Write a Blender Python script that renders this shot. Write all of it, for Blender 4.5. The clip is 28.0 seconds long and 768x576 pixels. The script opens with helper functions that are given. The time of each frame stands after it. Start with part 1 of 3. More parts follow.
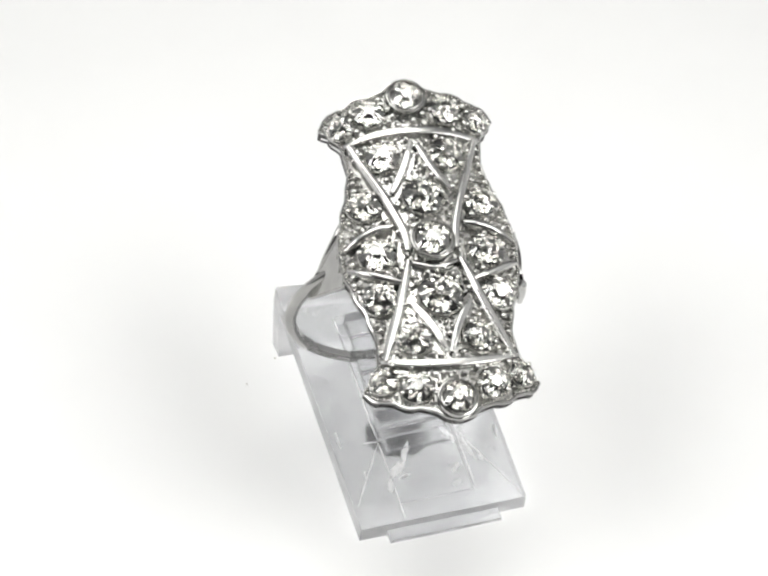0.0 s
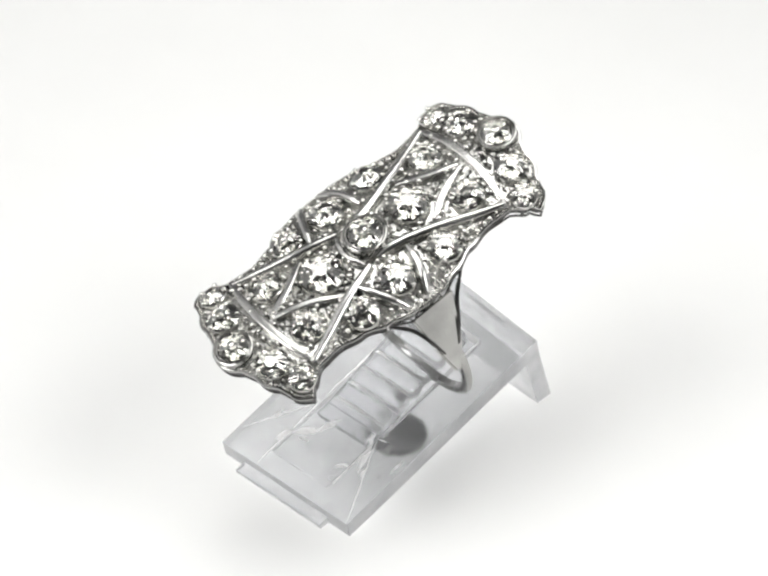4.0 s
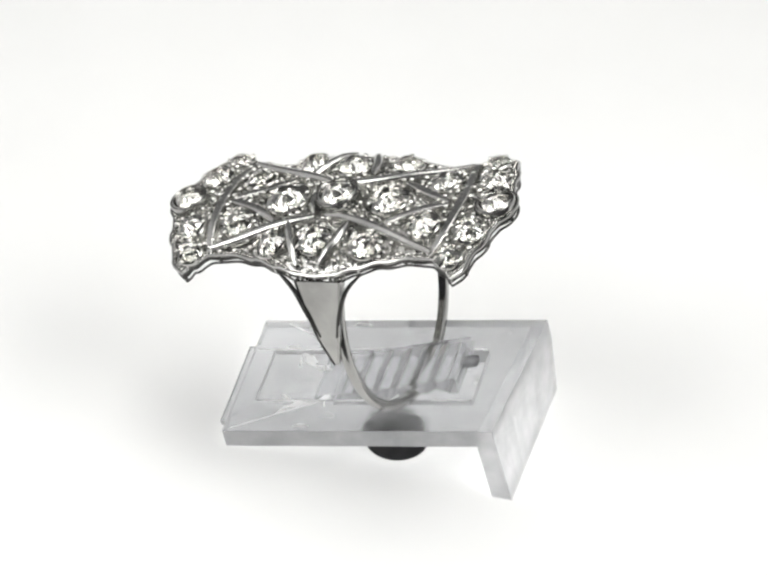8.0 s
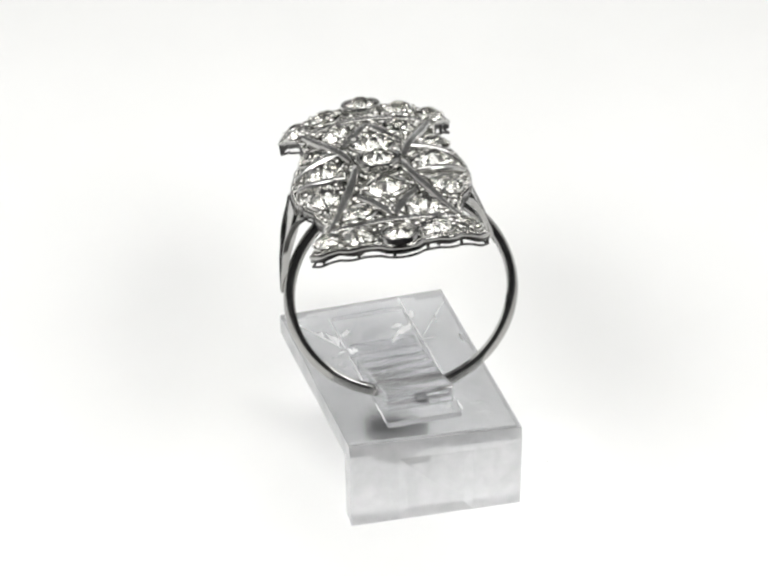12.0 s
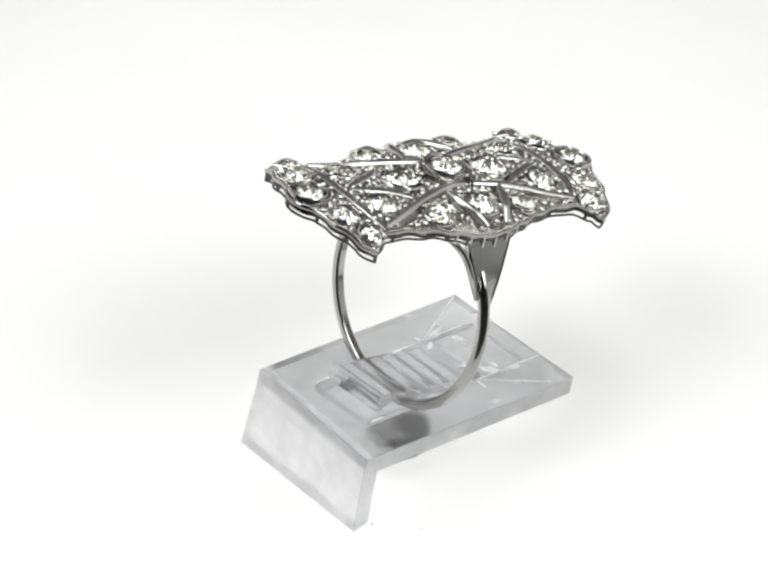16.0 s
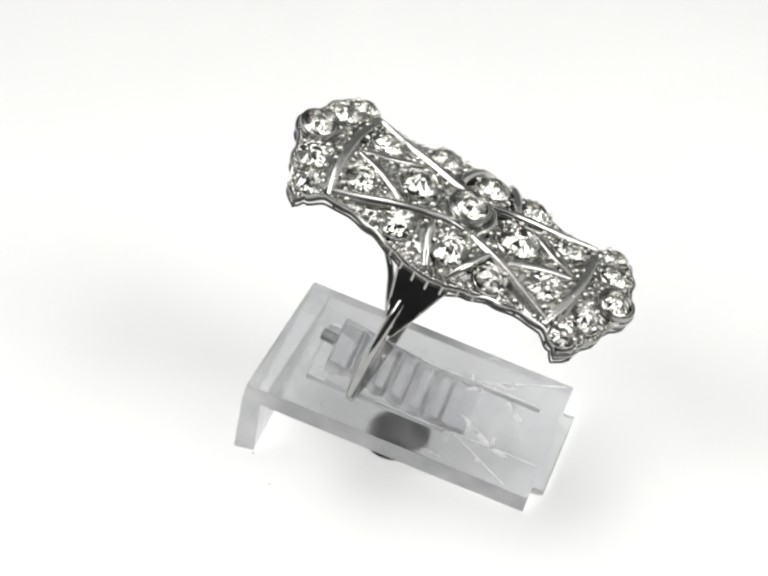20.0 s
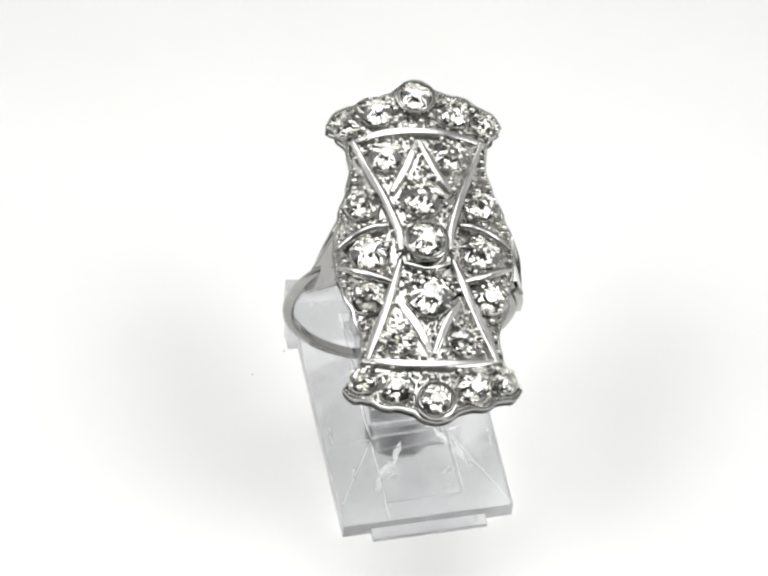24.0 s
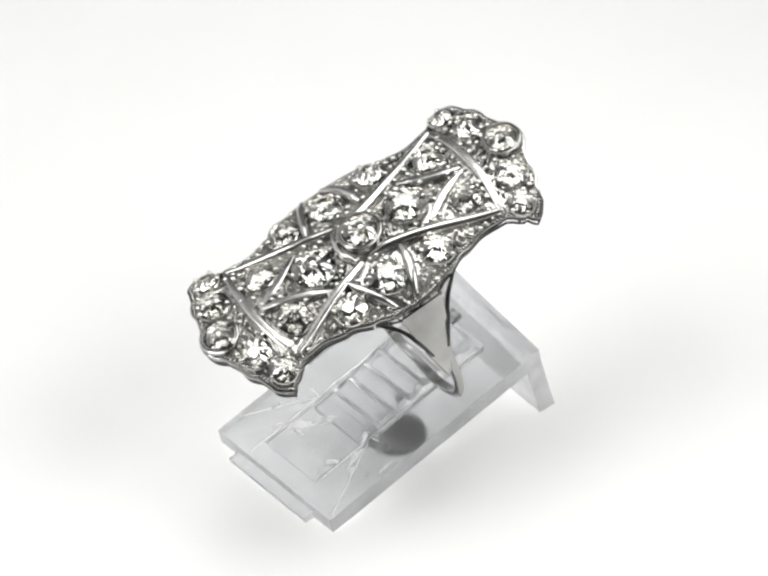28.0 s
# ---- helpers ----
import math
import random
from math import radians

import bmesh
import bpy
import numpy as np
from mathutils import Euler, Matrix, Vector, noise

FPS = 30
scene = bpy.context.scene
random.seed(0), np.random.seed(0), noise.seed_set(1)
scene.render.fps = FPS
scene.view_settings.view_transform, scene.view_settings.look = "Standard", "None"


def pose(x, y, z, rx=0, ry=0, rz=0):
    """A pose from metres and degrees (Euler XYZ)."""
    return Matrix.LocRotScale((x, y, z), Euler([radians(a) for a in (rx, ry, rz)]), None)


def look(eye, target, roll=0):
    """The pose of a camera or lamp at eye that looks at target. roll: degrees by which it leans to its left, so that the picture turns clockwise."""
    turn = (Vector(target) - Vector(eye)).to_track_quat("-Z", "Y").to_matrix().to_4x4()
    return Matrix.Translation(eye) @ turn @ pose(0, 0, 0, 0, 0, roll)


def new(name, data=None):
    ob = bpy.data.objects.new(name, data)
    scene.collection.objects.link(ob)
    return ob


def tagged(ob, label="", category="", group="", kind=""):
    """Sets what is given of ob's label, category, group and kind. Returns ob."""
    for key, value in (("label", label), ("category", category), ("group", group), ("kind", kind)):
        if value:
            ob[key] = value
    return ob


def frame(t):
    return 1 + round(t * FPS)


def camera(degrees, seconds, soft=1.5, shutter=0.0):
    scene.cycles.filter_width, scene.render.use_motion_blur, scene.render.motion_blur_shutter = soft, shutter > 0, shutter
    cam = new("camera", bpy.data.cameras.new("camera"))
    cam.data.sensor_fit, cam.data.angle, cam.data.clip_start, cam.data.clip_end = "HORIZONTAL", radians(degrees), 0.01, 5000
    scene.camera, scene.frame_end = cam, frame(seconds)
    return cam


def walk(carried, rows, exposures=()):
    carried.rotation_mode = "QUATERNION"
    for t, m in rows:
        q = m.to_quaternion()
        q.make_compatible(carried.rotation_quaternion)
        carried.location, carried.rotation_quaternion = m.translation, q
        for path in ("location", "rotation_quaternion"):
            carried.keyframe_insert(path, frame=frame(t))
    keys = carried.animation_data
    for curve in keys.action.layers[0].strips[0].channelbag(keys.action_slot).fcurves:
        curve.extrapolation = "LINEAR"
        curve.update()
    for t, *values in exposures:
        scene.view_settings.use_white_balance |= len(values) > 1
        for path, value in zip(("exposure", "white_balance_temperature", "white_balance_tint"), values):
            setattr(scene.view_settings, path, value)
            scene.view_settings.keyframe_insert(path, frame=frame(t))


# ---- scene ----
cam = camera(7.392, 28.0, soft=2.65)
CAM_POSE = look((0.0, -0.3748, 0.3471), (-0.001458, 0.0, 0.01515), roll=1.5555)
walk(cam, [(0, CAM_POSE), (28, CAM_POSE)])

# ---- light: two soft lamps before the added light box, an unseen fill in its roof ----
world = bpy.data.worlds.new("room_air")
world.use_nodes = True
world.node_tree.nodes["Background"].inputs["Color"].default_value = (0.9, 0.95, 1.0, 1)
world.node_tree.nodes["Background"].inputs["Strength"].default_value = 0.05
scene.world = world
scene.view_settings.exposure = 0.2


def area_lamp(name, eye, target, size, power, colour):
    data = bpy.data.lights.new(name, "AREA")
    data.shape, data.size, data.energy, data.color = "DISK", size, power, colour
    ob = new(name, data)
    ob.matrix_world = look(eye, target)
    return ob


area_lamp("desk_lamp_light", (0.40, -0.16, 0.46), (0, 0, 0.01), 0.34, 1.9, (1.0, 1.0, 0.99))
area_lamp("desk_lamp_light", (-0.40, -0.16, 0.46), (0, 0, 0.01), 0.34, 1.9, (1.0, 1.0, 0.99))
# overhead fill added to soften shadows and brighten the face; its source is unseen
area_lamp("overhead_fill_light", (0.0, 0.16, 0.775), (0.0, 0.16, 0), 0.5, 2.4, (1.0, 1.0, 0.98))

# ---- materials ----
MM = 0.001


def node_material(name):
    mat = bpy.data.materials.new(name)
    mat.use_nodes = True
    nt = mat.node_tree
    return mat, nt, nt.nodes["Principled BSDF"]


def coords(nt, scale):
    tc = nt.nodes.new("ShaderNodeTexCoord")
    mp = nt.nodes.new("ShaderNodeMapping")
    mp.inputs["Scale"].default_value = (scale, scale, scale)
    nt.links.new(tc.outputs["Object"], mp.inputs["Vector"])
    return mp.outputs["Vector"]


def noise_tex(nt, vec, scale, detail=3.0):
    tex = nt.nodes.new("ShaderNodeTexNoise")
    tex.inputs["Scale"].default_value, tex.inputs["Detail"].default_value = scale, detail
    nt.links.new(vec, tex.inputs["Vector"])
    return tex.outputs["Fac"]


def ramp(nt, fac, a, b, lo=0.3, hi=0.7):
    cr = nt.nodes.new("ShaderNodeValToRGB")
    cr.color_ramp.elements[0].position, cr.color_ramp.elements[1].position = lo, hi
    cr.color_ramp.elements[0].color = (*a, 1)
    cr.color_ramp.elements[1].color = (*b, 1)
    nt.links.new(fac, cr.inputs["Fac"])
    return cr.outputs["Color"]


def bump(nt, bsdf, fac, strength, distance):
    bp = nt.nodes.new("ShaderNodeBump")
    bp.inputs["Strength"].default_value, bp.inputs["Distance"].default_value = strength, distance
    nt.links.new(fac, bp.inputs["Height"])
    nt.links.new(bp.outputs["Normal"], bsdf.inputs["Normal"])


def metal(name, lo, hi, rough_lo, rough_hi, relief):
    mat, nt, bsdf = node_material(name)
    vec = coords(nt, 1000.0)
    wear = noise_tex(nt, vec, 0.35, 4)
    grain = noise_tex(nt, vec, 3.2, 3)
    nt.links.new(ramp(nt, wear, lo, hi), bsdf.inputs["Base Color"])
    rr = ramp(nt, wear, (rough_lo,) * 3, (rough_hi,) * 3)
    nt.links.new(rr, bsdf.inputs["Roughness"])
    bsdf.inputs["Metallic"].default_value = 1.0
    bump(nt, bsdf, grain, 0.35, relief)
    return mat


PLATINUM = metal("polished_platinum", (0.56, 0.553, 0.53), (0.78, 0.772, 0.742), 0.08, 0.2, 0.000008)
# near-black, so the gallery parts carry the shade beneath the rim as colour
DARK_PLATINUM = metal("dark_platinum", (0.02, 0.0196, 0.019), (0.1, 0.098, 0.095), 0.25, 0.4, 0.00004)
SATIN = metal("satin_platinum", (0.34, 0.337, 0.327), (0.48, 0.475, 0.46), 0.09, 0.15, 0.000004)
RUBBED = metal("rubbed_platinum", (0.46, 0.455, 0.44), (0.66, 0.653, 0.63), 0.14, 0.28, 0.00002)
PAVE = metal("engraved_platinum", (0.3, 0.296, 0.285), (0.68, 0.672, 0.644), 0.12, 0.28, 0.00006)


def glass(name, ior, tint, rough, haze=(0.0, 0.0)):
    mat, nt, bsdf = node_material(name)
    nt.nodes.remove(bsdf)
    gl = nt.nodes.new("ShaderNodeBsdfGlass")
    gl.inputs["IOR"].default_value, gl.inputs["Roughness"].default_value = ior, rough
    gl.inputs["Color"].default_value = (*tint, 1)
    out = nt.nodes["Material Output"]
    last = gl
    if haze[1] > 0:
        # white haze painted in to lift the acrylic's dark refractions
        df = nt.nodes.new("ShaderNodeBsdfTranslucent")
        df.inputs["Color"].default_value = (0.92, 0.92, 0.92, 1)
        dd = nt.nodes.new("ShaderNodeBsdfDiffuse")
        dd.inputs["Color"].default_value = (0.92, 0.92, 0.92, 1)
        half = nt.nodes.new("ShaderNodeMixShader")
        half.inputs["Fac"].default_value = 0.5
        nt.links.new(df.outputs[0], half.inputs[1])
        nt.links.new(dd.outputs[0], half.inputs[2])
        fac = ramp(nt, noise_tex(nt, coords(nt, 1000.0), 0.38, 6), (haze[0],) * 3, (haze[1],) * 3, 0.35, 0.7)
        bp = nt.nodes.new("ShaderNodeBump")
        bp.inputs["Strength"].default_value, bp.inputs["Distance"].default_value = 0.3, 0.00012
        nt.links.new(noise_tex(nt, coords(nt, 1000.0), 0.55, 3), bp.inputs["Height"])
        nt.links.new(bp.outputs["Normal"], gl.inputs["Normal"])
        last = nt.nodes.new("ShaderNodeMixShader")
        nt.links.new(fac, last.inputs["Fac"])
        nt.links.new(gl.outputs[0], last.inputs[1])
        nt.links.new(half.outputs[0], last.inputs[2])
    nt.links.new(last.outputs[0], out.inputs["Surface"])
    return mat


DIAMOND = glass("diamond", 2.42, (1.0, 0.995, 0.975), 0.02)
# grey tint stands in for the shadow that the plate does not cast
ACRYLIC = glass("shade_grey_acrylic", 1.49, (0.755, 0.757, 0.765), 0.15, (0.0, 0.22))
# the same acrylic tinted lighter, to brighten the tongue
LIGHT_ACRYLIC = glass("light_acrylic", 1.49, (0.95, 0.952, 0.96), 0.12, (0.07, 0.17))
# strong white haze paints the brightness of lit edges and the leg's rim
ACRYLIC_EDGE = glass("whitened_acrylic_edge", 1.49, (0.84, 0.842, 0.85), 0.06, (0.4, 0.56))


def matte(name, lo, hi, rough, scale, relief=0.0):
    mat, nt, bsdf = node_material(name)
    vec = coords(nt, 1.0)
    fac = noise_tex(nt, vec, scale, 5)
    nt.links.new(ramp(nt, fac, lo, hi), bsdf.inputs["Base Color"])
    bsdf.inputs["Roughness"].default_value = rough
    if relief:
        bump(nt, bsdf, noise_tex(nt, vec, scale * 12, 3), 0.2, relief)
    return mat


WHITE_DECK = matte("white_deck", (0.80, 0.80, 0.79), (0.84, 0.84, 0.83), 0.5, 30.0, 0.00002)
TABLE_GREY = matte("table_grey", (0.05, 0.05, 0.053), (0.08, 0.08, 0.083), 0.6, 8.0, 0.0002)
WALL_PAINT = matte("wall_paint", (0.16, 0.16, 0.165), (0.2, 0.2, 0.205), 0.85, 3.0, 0.0005)
PAPER = matte("white_fabric", (0.74, 0.74, 0.745), (0.8, 0.8, 0.805), 0.9, 20.0, 0.0001)
GREY_FABRIC = matte("grey_fabric", (0.14, 0.14, 0.143), (0.18, 0.18, 0.183), 0.9, 20.0, 0.0001)
DARK_CAP = matte("dark_cap", (0.008, 0.008, 0.0085), (0.018, 0.018, 0.0185), 0.6, 900.0)
DARK_CAP.node_tree.nodes["Principled BSDF"].inputs["Specular IOR Level"].default_value = 0.15
# opaque white that paints glints on the acrylic
GLINT_WHITE = matte("white_glint", (0.8, 0.8, 0.8), (0.93, 0.93, 0.93), 0.3, 900.0)
DUST = matte("dust", (0.42, 0.4, 0.37), (0.56, 0.54, 0.5), 0.9, 900.0)


# ---- mesh helpers ----
def mesh_of(name, bm, material, smooth=False):
    bmesh.ops.recalc_face_normals(bm, faces=bm.faces)
    me = bpy.data.meshes.new(name)
    bm.to_mesh(me)
    bm.free()
    me.materials.append(material)
    if smooth:
        me.shade_smooth()
        me.set_sharp_from_angle(angle=radians(50))
    return me


def part(name, bm, material, parent, label="", m=None, smooth=False):
    ob = new(name, mesh_of(name, bm, material, smooth))
    ob.parent = parent
    if m is not None:
        ob.matrix_local = m
    return tagged(ob, label)


def box(bm, lo, hi, m=None):
    x0, y0, z0 = lo
    x1, y1, z1 = hi
    vs = [bm.verts.new((x, y, z)) for x in (x0, x1) for y in (y0, y1) for z in (z0, z1)]
    for f in ((0, 1, 3, 2), (4, 6, 7, 5), (0, 4, 5, 1), (2, 3, 7, 6), (0, 2, 6, 4), (1, 5, 7, 3)):
        bm.faces.new([vs[i] for i in f])
    if m is not None:
        bmesh.ops.transform(bm, matrix=m, verts=vs)


def lathe(bm, profile, centre=(0, 0, 0), steps=48):
    """A turned body from (radius, height) pairs round the upright through centre."""
    cx, cy, cz = centre
    rings = []
    for r, h in profile:
        if r < 1e-9:
            rings.append([bm.verts.new((cx, cy, cz + h))])
        else:
            rings.append([bm.verts.new((cx + r * math.cos(2 * math.pi * k / steps), cy + r * math.sin(2 * math.pi * k / steps), cz + h)) for k in range(steps)])
    for a, b in zip(rings, rings[1:]):
        for k in range(steps):
            j = (k + 1) % steps
            vs = [a[k % len(a)], a[j % len(a)], b[j % len(b)], b[k % len(b)]]
            vs = list(dict.fromkeys(vs))
            if len(vs) > 2:
                bm.faces.new(vs)


def sweep(bm, pts, ups, wide, tall, closed=False, sides=8, ends=1.0, round_to=0.75):
    """A rounded bar along pts (mm); ups: its upward direction at each; wide, tall: half sizes, ends: how far the ends narrow."""
    pts = [Vector(p) for p in pts]
    n = len(pts)
    rings = []
    for i, p in enumerate(pts):
        if closed:
            d = (pts[(i + 1) % n] - pts[i - 1]).normalized()
        else:
            d = (pts[min(i + 1, n - 1)] - pts[max(i - 1, 0)]).normalized()
        up = Vector(ups[i])
        up = (up - d * up.dot(d)).normalized()
        side = d.cross(up)
        k = 1.0
        if not closed and ends < 1:
            s = min(i, n - 1 - i) / max(1, (n - 1) / 2)
            k = ends + (1 - ends) * min(1.0, s * 2.0)
        ring = []
        for j in range(sides):
            a = 2 * math.pi * (j + 0.5) / sides
            ca, sa = math.cos(a), math.sin(a)
            ca, sa = math.copysign(abs(ca) ** round_to, ca), math.copysign(abs(sa) ** round_to, sa)
            ring.append(bm.verts.new((p + side * (ca * wide * k) + up * (sa * tall * k)) * MM))
        rings.append(ring)
    pairs = list(zip(rings, rings[1:])) + ([(rings[-1], rings[0])] if closed else [])
    for a, b in pairs:
        for j in range(sides):
            bm.faces.new((a[j], a[(j + 1) % sides], b[(j + 1) % sides], b[j]))
    if not closed:
        bm.faces.new(rings[0])
        bm.faces.new(rings[-1][::-1])


def spline(knots, count):
    """Points along a smooth curve through knots (tuples of any length)."""
    ks = [np.array(k, float) for k in knots]
    if len(ks) == 2:
        return [ks[0] + (ks[1] - ks[0]) * i / (count - 1) for i in range(count)]
    ks = [2 * ks[0] - ks[1]] + ks + [2 * ks[-1] - ks[-2]]
    out = []
    for i in range(count):
        s = i / (count - 1) * (len(ks) - 3)
        j = min(int(s), len(ks) - 4)
        t = s - j
        a, b, c, d = ks[j:j + 4]
        out.append(0.5 * (2 * b + (c - a) * t + (2 * a - 5 * b + 4 * c - d) * t * t + (3 * b - a - 3 * c + d) * t ** 3))
    return out


# ---- unseen room and light box, added to shape light and reflections ----
def slab(name, lo, hi, mat, label):
    bm = bmesh.new()
    box(bm, lo, hi)
    tagged(new(name, mesh_of(name, bm, mat)), label, name.split("_")[0] if "box" not in name else "light box", kind="structure")


def room():
    # dark table out of view, added so that low reflections in the metal go dark
    slab("table_top", (-0.8, -0.8, -0.06), (0.8, 0.7, -0.034), TABLE_GREY, "unseen dark grey table top, added to darken low reflections")
    for name, lo, hi, mat in (
            ("floor", (-1.1, -1.1, -0.83), (1.1, 1.1, -0.78), WALL_PAINT),
            ("ceiling", (-1.1, -1.1, 1.3), (1.1, 1.1, 1.35), WALL_PAINT),
            ("wall_north", (-1.0, 1.0, -0.78), (1.0, 1.1, 1.3), WALL_PAINT),
            ("wall_south", (-1.0, -1.1, -0.78), (1.0, -1.0, 1.3), WALL_PAINT),
            ("wall_east", (1.0, -1.1, -0.78), (1.1, 1.1, 1.3), WALL_PAINT),
            ("wall_west", (-1.1, -1.1, -0.78), (-1.0, 1.1, 1.3), WALL_PAINT)):
        slab(name, lo, hi, mat, "plain dim grey " + name.split("_")[0] + " of the unseen room")
    # added panels out of view: white ones brighten reflections, the grey back darkens them
    for name, lo, hi in (
            ("light_box_floor", (-0.46, -0.10, -0.034), (0.46, 0.48, -0.030)),
            ("light_box_back", (-0.46, 0.476, -0.030), (0.46, 0.48, 0.776)),
            ("light_box_side_1", (-0.46, -0.10, -0.030), (-0.456, 0.476, 0.776)),
            ("light_box_side_2", (0.456, -0.10, -0.030), (0.46, 0.476, 0.776)),
            ("light_box_roof", (-0.46, -0.10, 0.776), (0.46, 0.48, 0.780))):
        back = name.endswith("back")
        slab(name, lo, hi, GREY_FABRIC if back else PAPER, ("dark grey fabric back" if back else "plain white fabric panel") + " of the unseen light box added for reflections")


room()


# ---- turntable ----
def turntable():
    top = tagged(new("turntable"), "round white display turntable with a dark centre cap", "turntable")
    bm = bmesh.new()
    lathe(bm, [(0, -0.012), (0.083, -0.012), (0.085, -0.010), (0.085, -0.002), (0.083, 0.0), (0.0100, 0.0), (0.0085, -0.00008), (0.0070, -0.0003), (0.0055, -0.0008), (0.0042, -0.0015), (0.0029, -0.0022), (0, -0.0022)], steps=128)
    part("platter", bm, WHITE_DECK, top, "smooth white platter with a dished centre", smooth=True)
    bm = bmesh.new()
    lathe(bm, [(0, -0.03), (0.075, -0.03), (0.07, -0.0122), (0, -0.0122)], steps=64)
    part("base", bm, WHITE_DECK, top)
    bm = bmesh.new()
    lathe(bm, [(0, -0.00218), (0.0027, -0.00218), (0.0027, -0.002), (0.0025, -0.0019), (0, -0.0019)], steps=48)
    part("centre_cap", bm, DARK_CAP, top, "dark round cap in the dished centre")
    return top


TABLE = turntable()


def dust_speck(x, y, r):
    bm = bmesh.new()
    bmesh.ops.create_icosphere(bm, subdivisions=1, radius=r)
    for q in bm.verts:
        q.co *= random.uniform(0.7, 1.2)
        q.co += Vector((x, y, r * 0.8))
    ob = new("dust_speck", mesh_of("dust_speck", bm, DUST))
    return tagged(ob, "tiny grey speck of dust on the white platter", "dust", "specks of dust")


SPECKS = [dust_speck(-0.0131, 0.0040, 0.00008), dust_speck(-0.0108, 0.0074, 0.0001)]


# ---- acrylic ring stand: sloped plate with a ridged channel and a back leg ----
SLOPE = 13.6
STAND_POSE = Matrix.Translation((-0.0035, 0.00915, 0.0)) @ pose(0, 0, 0, 0, 0, 19)


def acrylic_mesh(xs, ys, zs, filled, soft_edge=0.12):
    """A body of clear blocks in the sloped plate's space (mm), its edges softly rounded."""
    th = radians(SLOPE)
    bm = bmesh.new()
    cache = {}

    def vert(i, j, k):
        if (i, j, k) not in cache:
            x, y, z = xs[i], ys[j], zs[k]
            if y < 2 and zs[k] > -7:
                y += 0.1 * x - 0.7
            if z < -7:
                z = -(7.37 - y * math.sin(th)) / math.cos(th)
            wy = -(y * math.cos(th) + z * math.sin(th))
            wz = 7.37 - y * math.sin(th) + z * math.cos(th)
            if zs[k] < -7:
                x, wy = x + 0.2, wy + 0.5 - 0.04 * x
            cache[i, j, k] = bm.verts.new((x * MM, wy * MM, max(wz, 0.03) * MM))
        return cache[i, j, k]

    nx, ny, nz = len(xs) - 1, len(ys) - 1, len(zs) - 1

    def solid(i, j, k):
        return 0 <= i < nx and 0 <= j < ny and 0 <= k < nz and filled((xs[i] + xs[i + 1]) / 2, (ys[j] + ys[j + 1]) / 2, (zs[k] + zs[k + 1]) / 2)

    sides = (((-1, 0, 0), ((0, 0, 0), (0, 0, 1), (0, 1, 1), (0, 1, 0))), ((1, 0, 0), ((1, 0, 0), (1, 1, 0), (1, 1, 1), (1, 0, 1))),
             ((0, -1, 0), ((0, 0, 0), (1, 0, 0), (1, 0, 1), (0, 0, 1))), ((0, 1, 0), ((0, 1, 0), (0, 1, 1), (1, 1, 1), (1, 1, 0))),
             ((0, 0, -1), ((0, 0, 0), (0, 1, 0), (1, 1, 0), (1, 0, 0))), ((0, 0, 1), ((0, 0, 1), (1, 0, 1), (1, 1, 1), (0, 1, 1))))
    for i in range(nx):
        for j in range(ny):
            for k in range(nz):
                if solid(i, j, k):
                    for off, quad in sides:
                        if not solid(i + off[0], j + off[1], k + off[2]):
                            bm.faces.new([vert(i + a, j + b, k + d) for a, b, d in quad])
    bmesh.ops.recalc_face_normals(bm, faces=bm.faces)
    bmesh.ops.dissolve_limit(bm, angle_limit=radians(1), verts=bm.verts, edges=bm.edges)
    sharp = [e for e in bm.edges if len(e.link_faces) == 2 and e.calc_face_angle(0) > 0.5]
    bmesh.ops.bevel(bm, geom=sharp, offset=soft_edge * MM, offset_type="OFFSET", segments=3, profile=0.6, affect="EDGES", clamp_overlap=True)
    return bm


def plate_filled(x, y, z):
    if z < -1.75:
        return y < 1.7
    if y > 24.2:
        return abs(x) < 4.9 and z < -0.9
    if abs(x) > 3.2 or y < 2.8 or y > 22.3:
        return True
    return z < (-0.4 if y > 15.4 else -1.35)


def on_plate(x, y, z):
    """A point over the sloped plate (mm across, down the slope and out of it), in the stand's metres."""
    th = radians(SLOPE)
    return Vector((x, -(y * math.cos(th) + z * math.sin(th)), 7.37 - y * math.sin(th) + z * math.cos(th))) * MM


def tongue_mesh():
    """The springy tongue: root in the plate, free end lifted over the shank, round teeth across its underside."""
    bm = bmesh.new()
    top, low = [], []
    count = 140
    for i in range(count + 1):
        y = 4.0 + 13.0 * i / count
        z = 2.0 - 1.95 * min(1.0, (y - 4.0) / 11.6) ** 0.92
        top.append((y, z))
        tooth = 0.55 * abs(math.cos(math.pi * (y - 5.13) / 1.75)) ** 0.8 if 4.25 < y < 14.75 else 0.0
        if y < 4.9:
            tooth = 0.95
        low.append((y, max(z - 0.68 - tooth, -1.3)))
    loop = top + low[::-1]
    sides = []
    for x in (-2.85, -2.75, 2.75, 2.85):
        inset = 0.1 if abs(x) > 2.8 else 0.0
        sides.append([bm.verts.new(on_plate(x, y, z + (-inset if k <= count else inset))) for k, (y, z) in enumerate(loop)])
    n = len(loop)
    for p, q in zip(sides, sides[1:]):
        for k in range(n):
            bm.faces.new((p[k], p[(k + 1) % n], q[(k + 1) % n], q[k]))
    for row in (sides[0], sides[-1]):
        for k in range(count):
            bm.faces.new((row[k], row[k + 1], row[n - 2 - k], row[n - 1 - k]))
    return bm


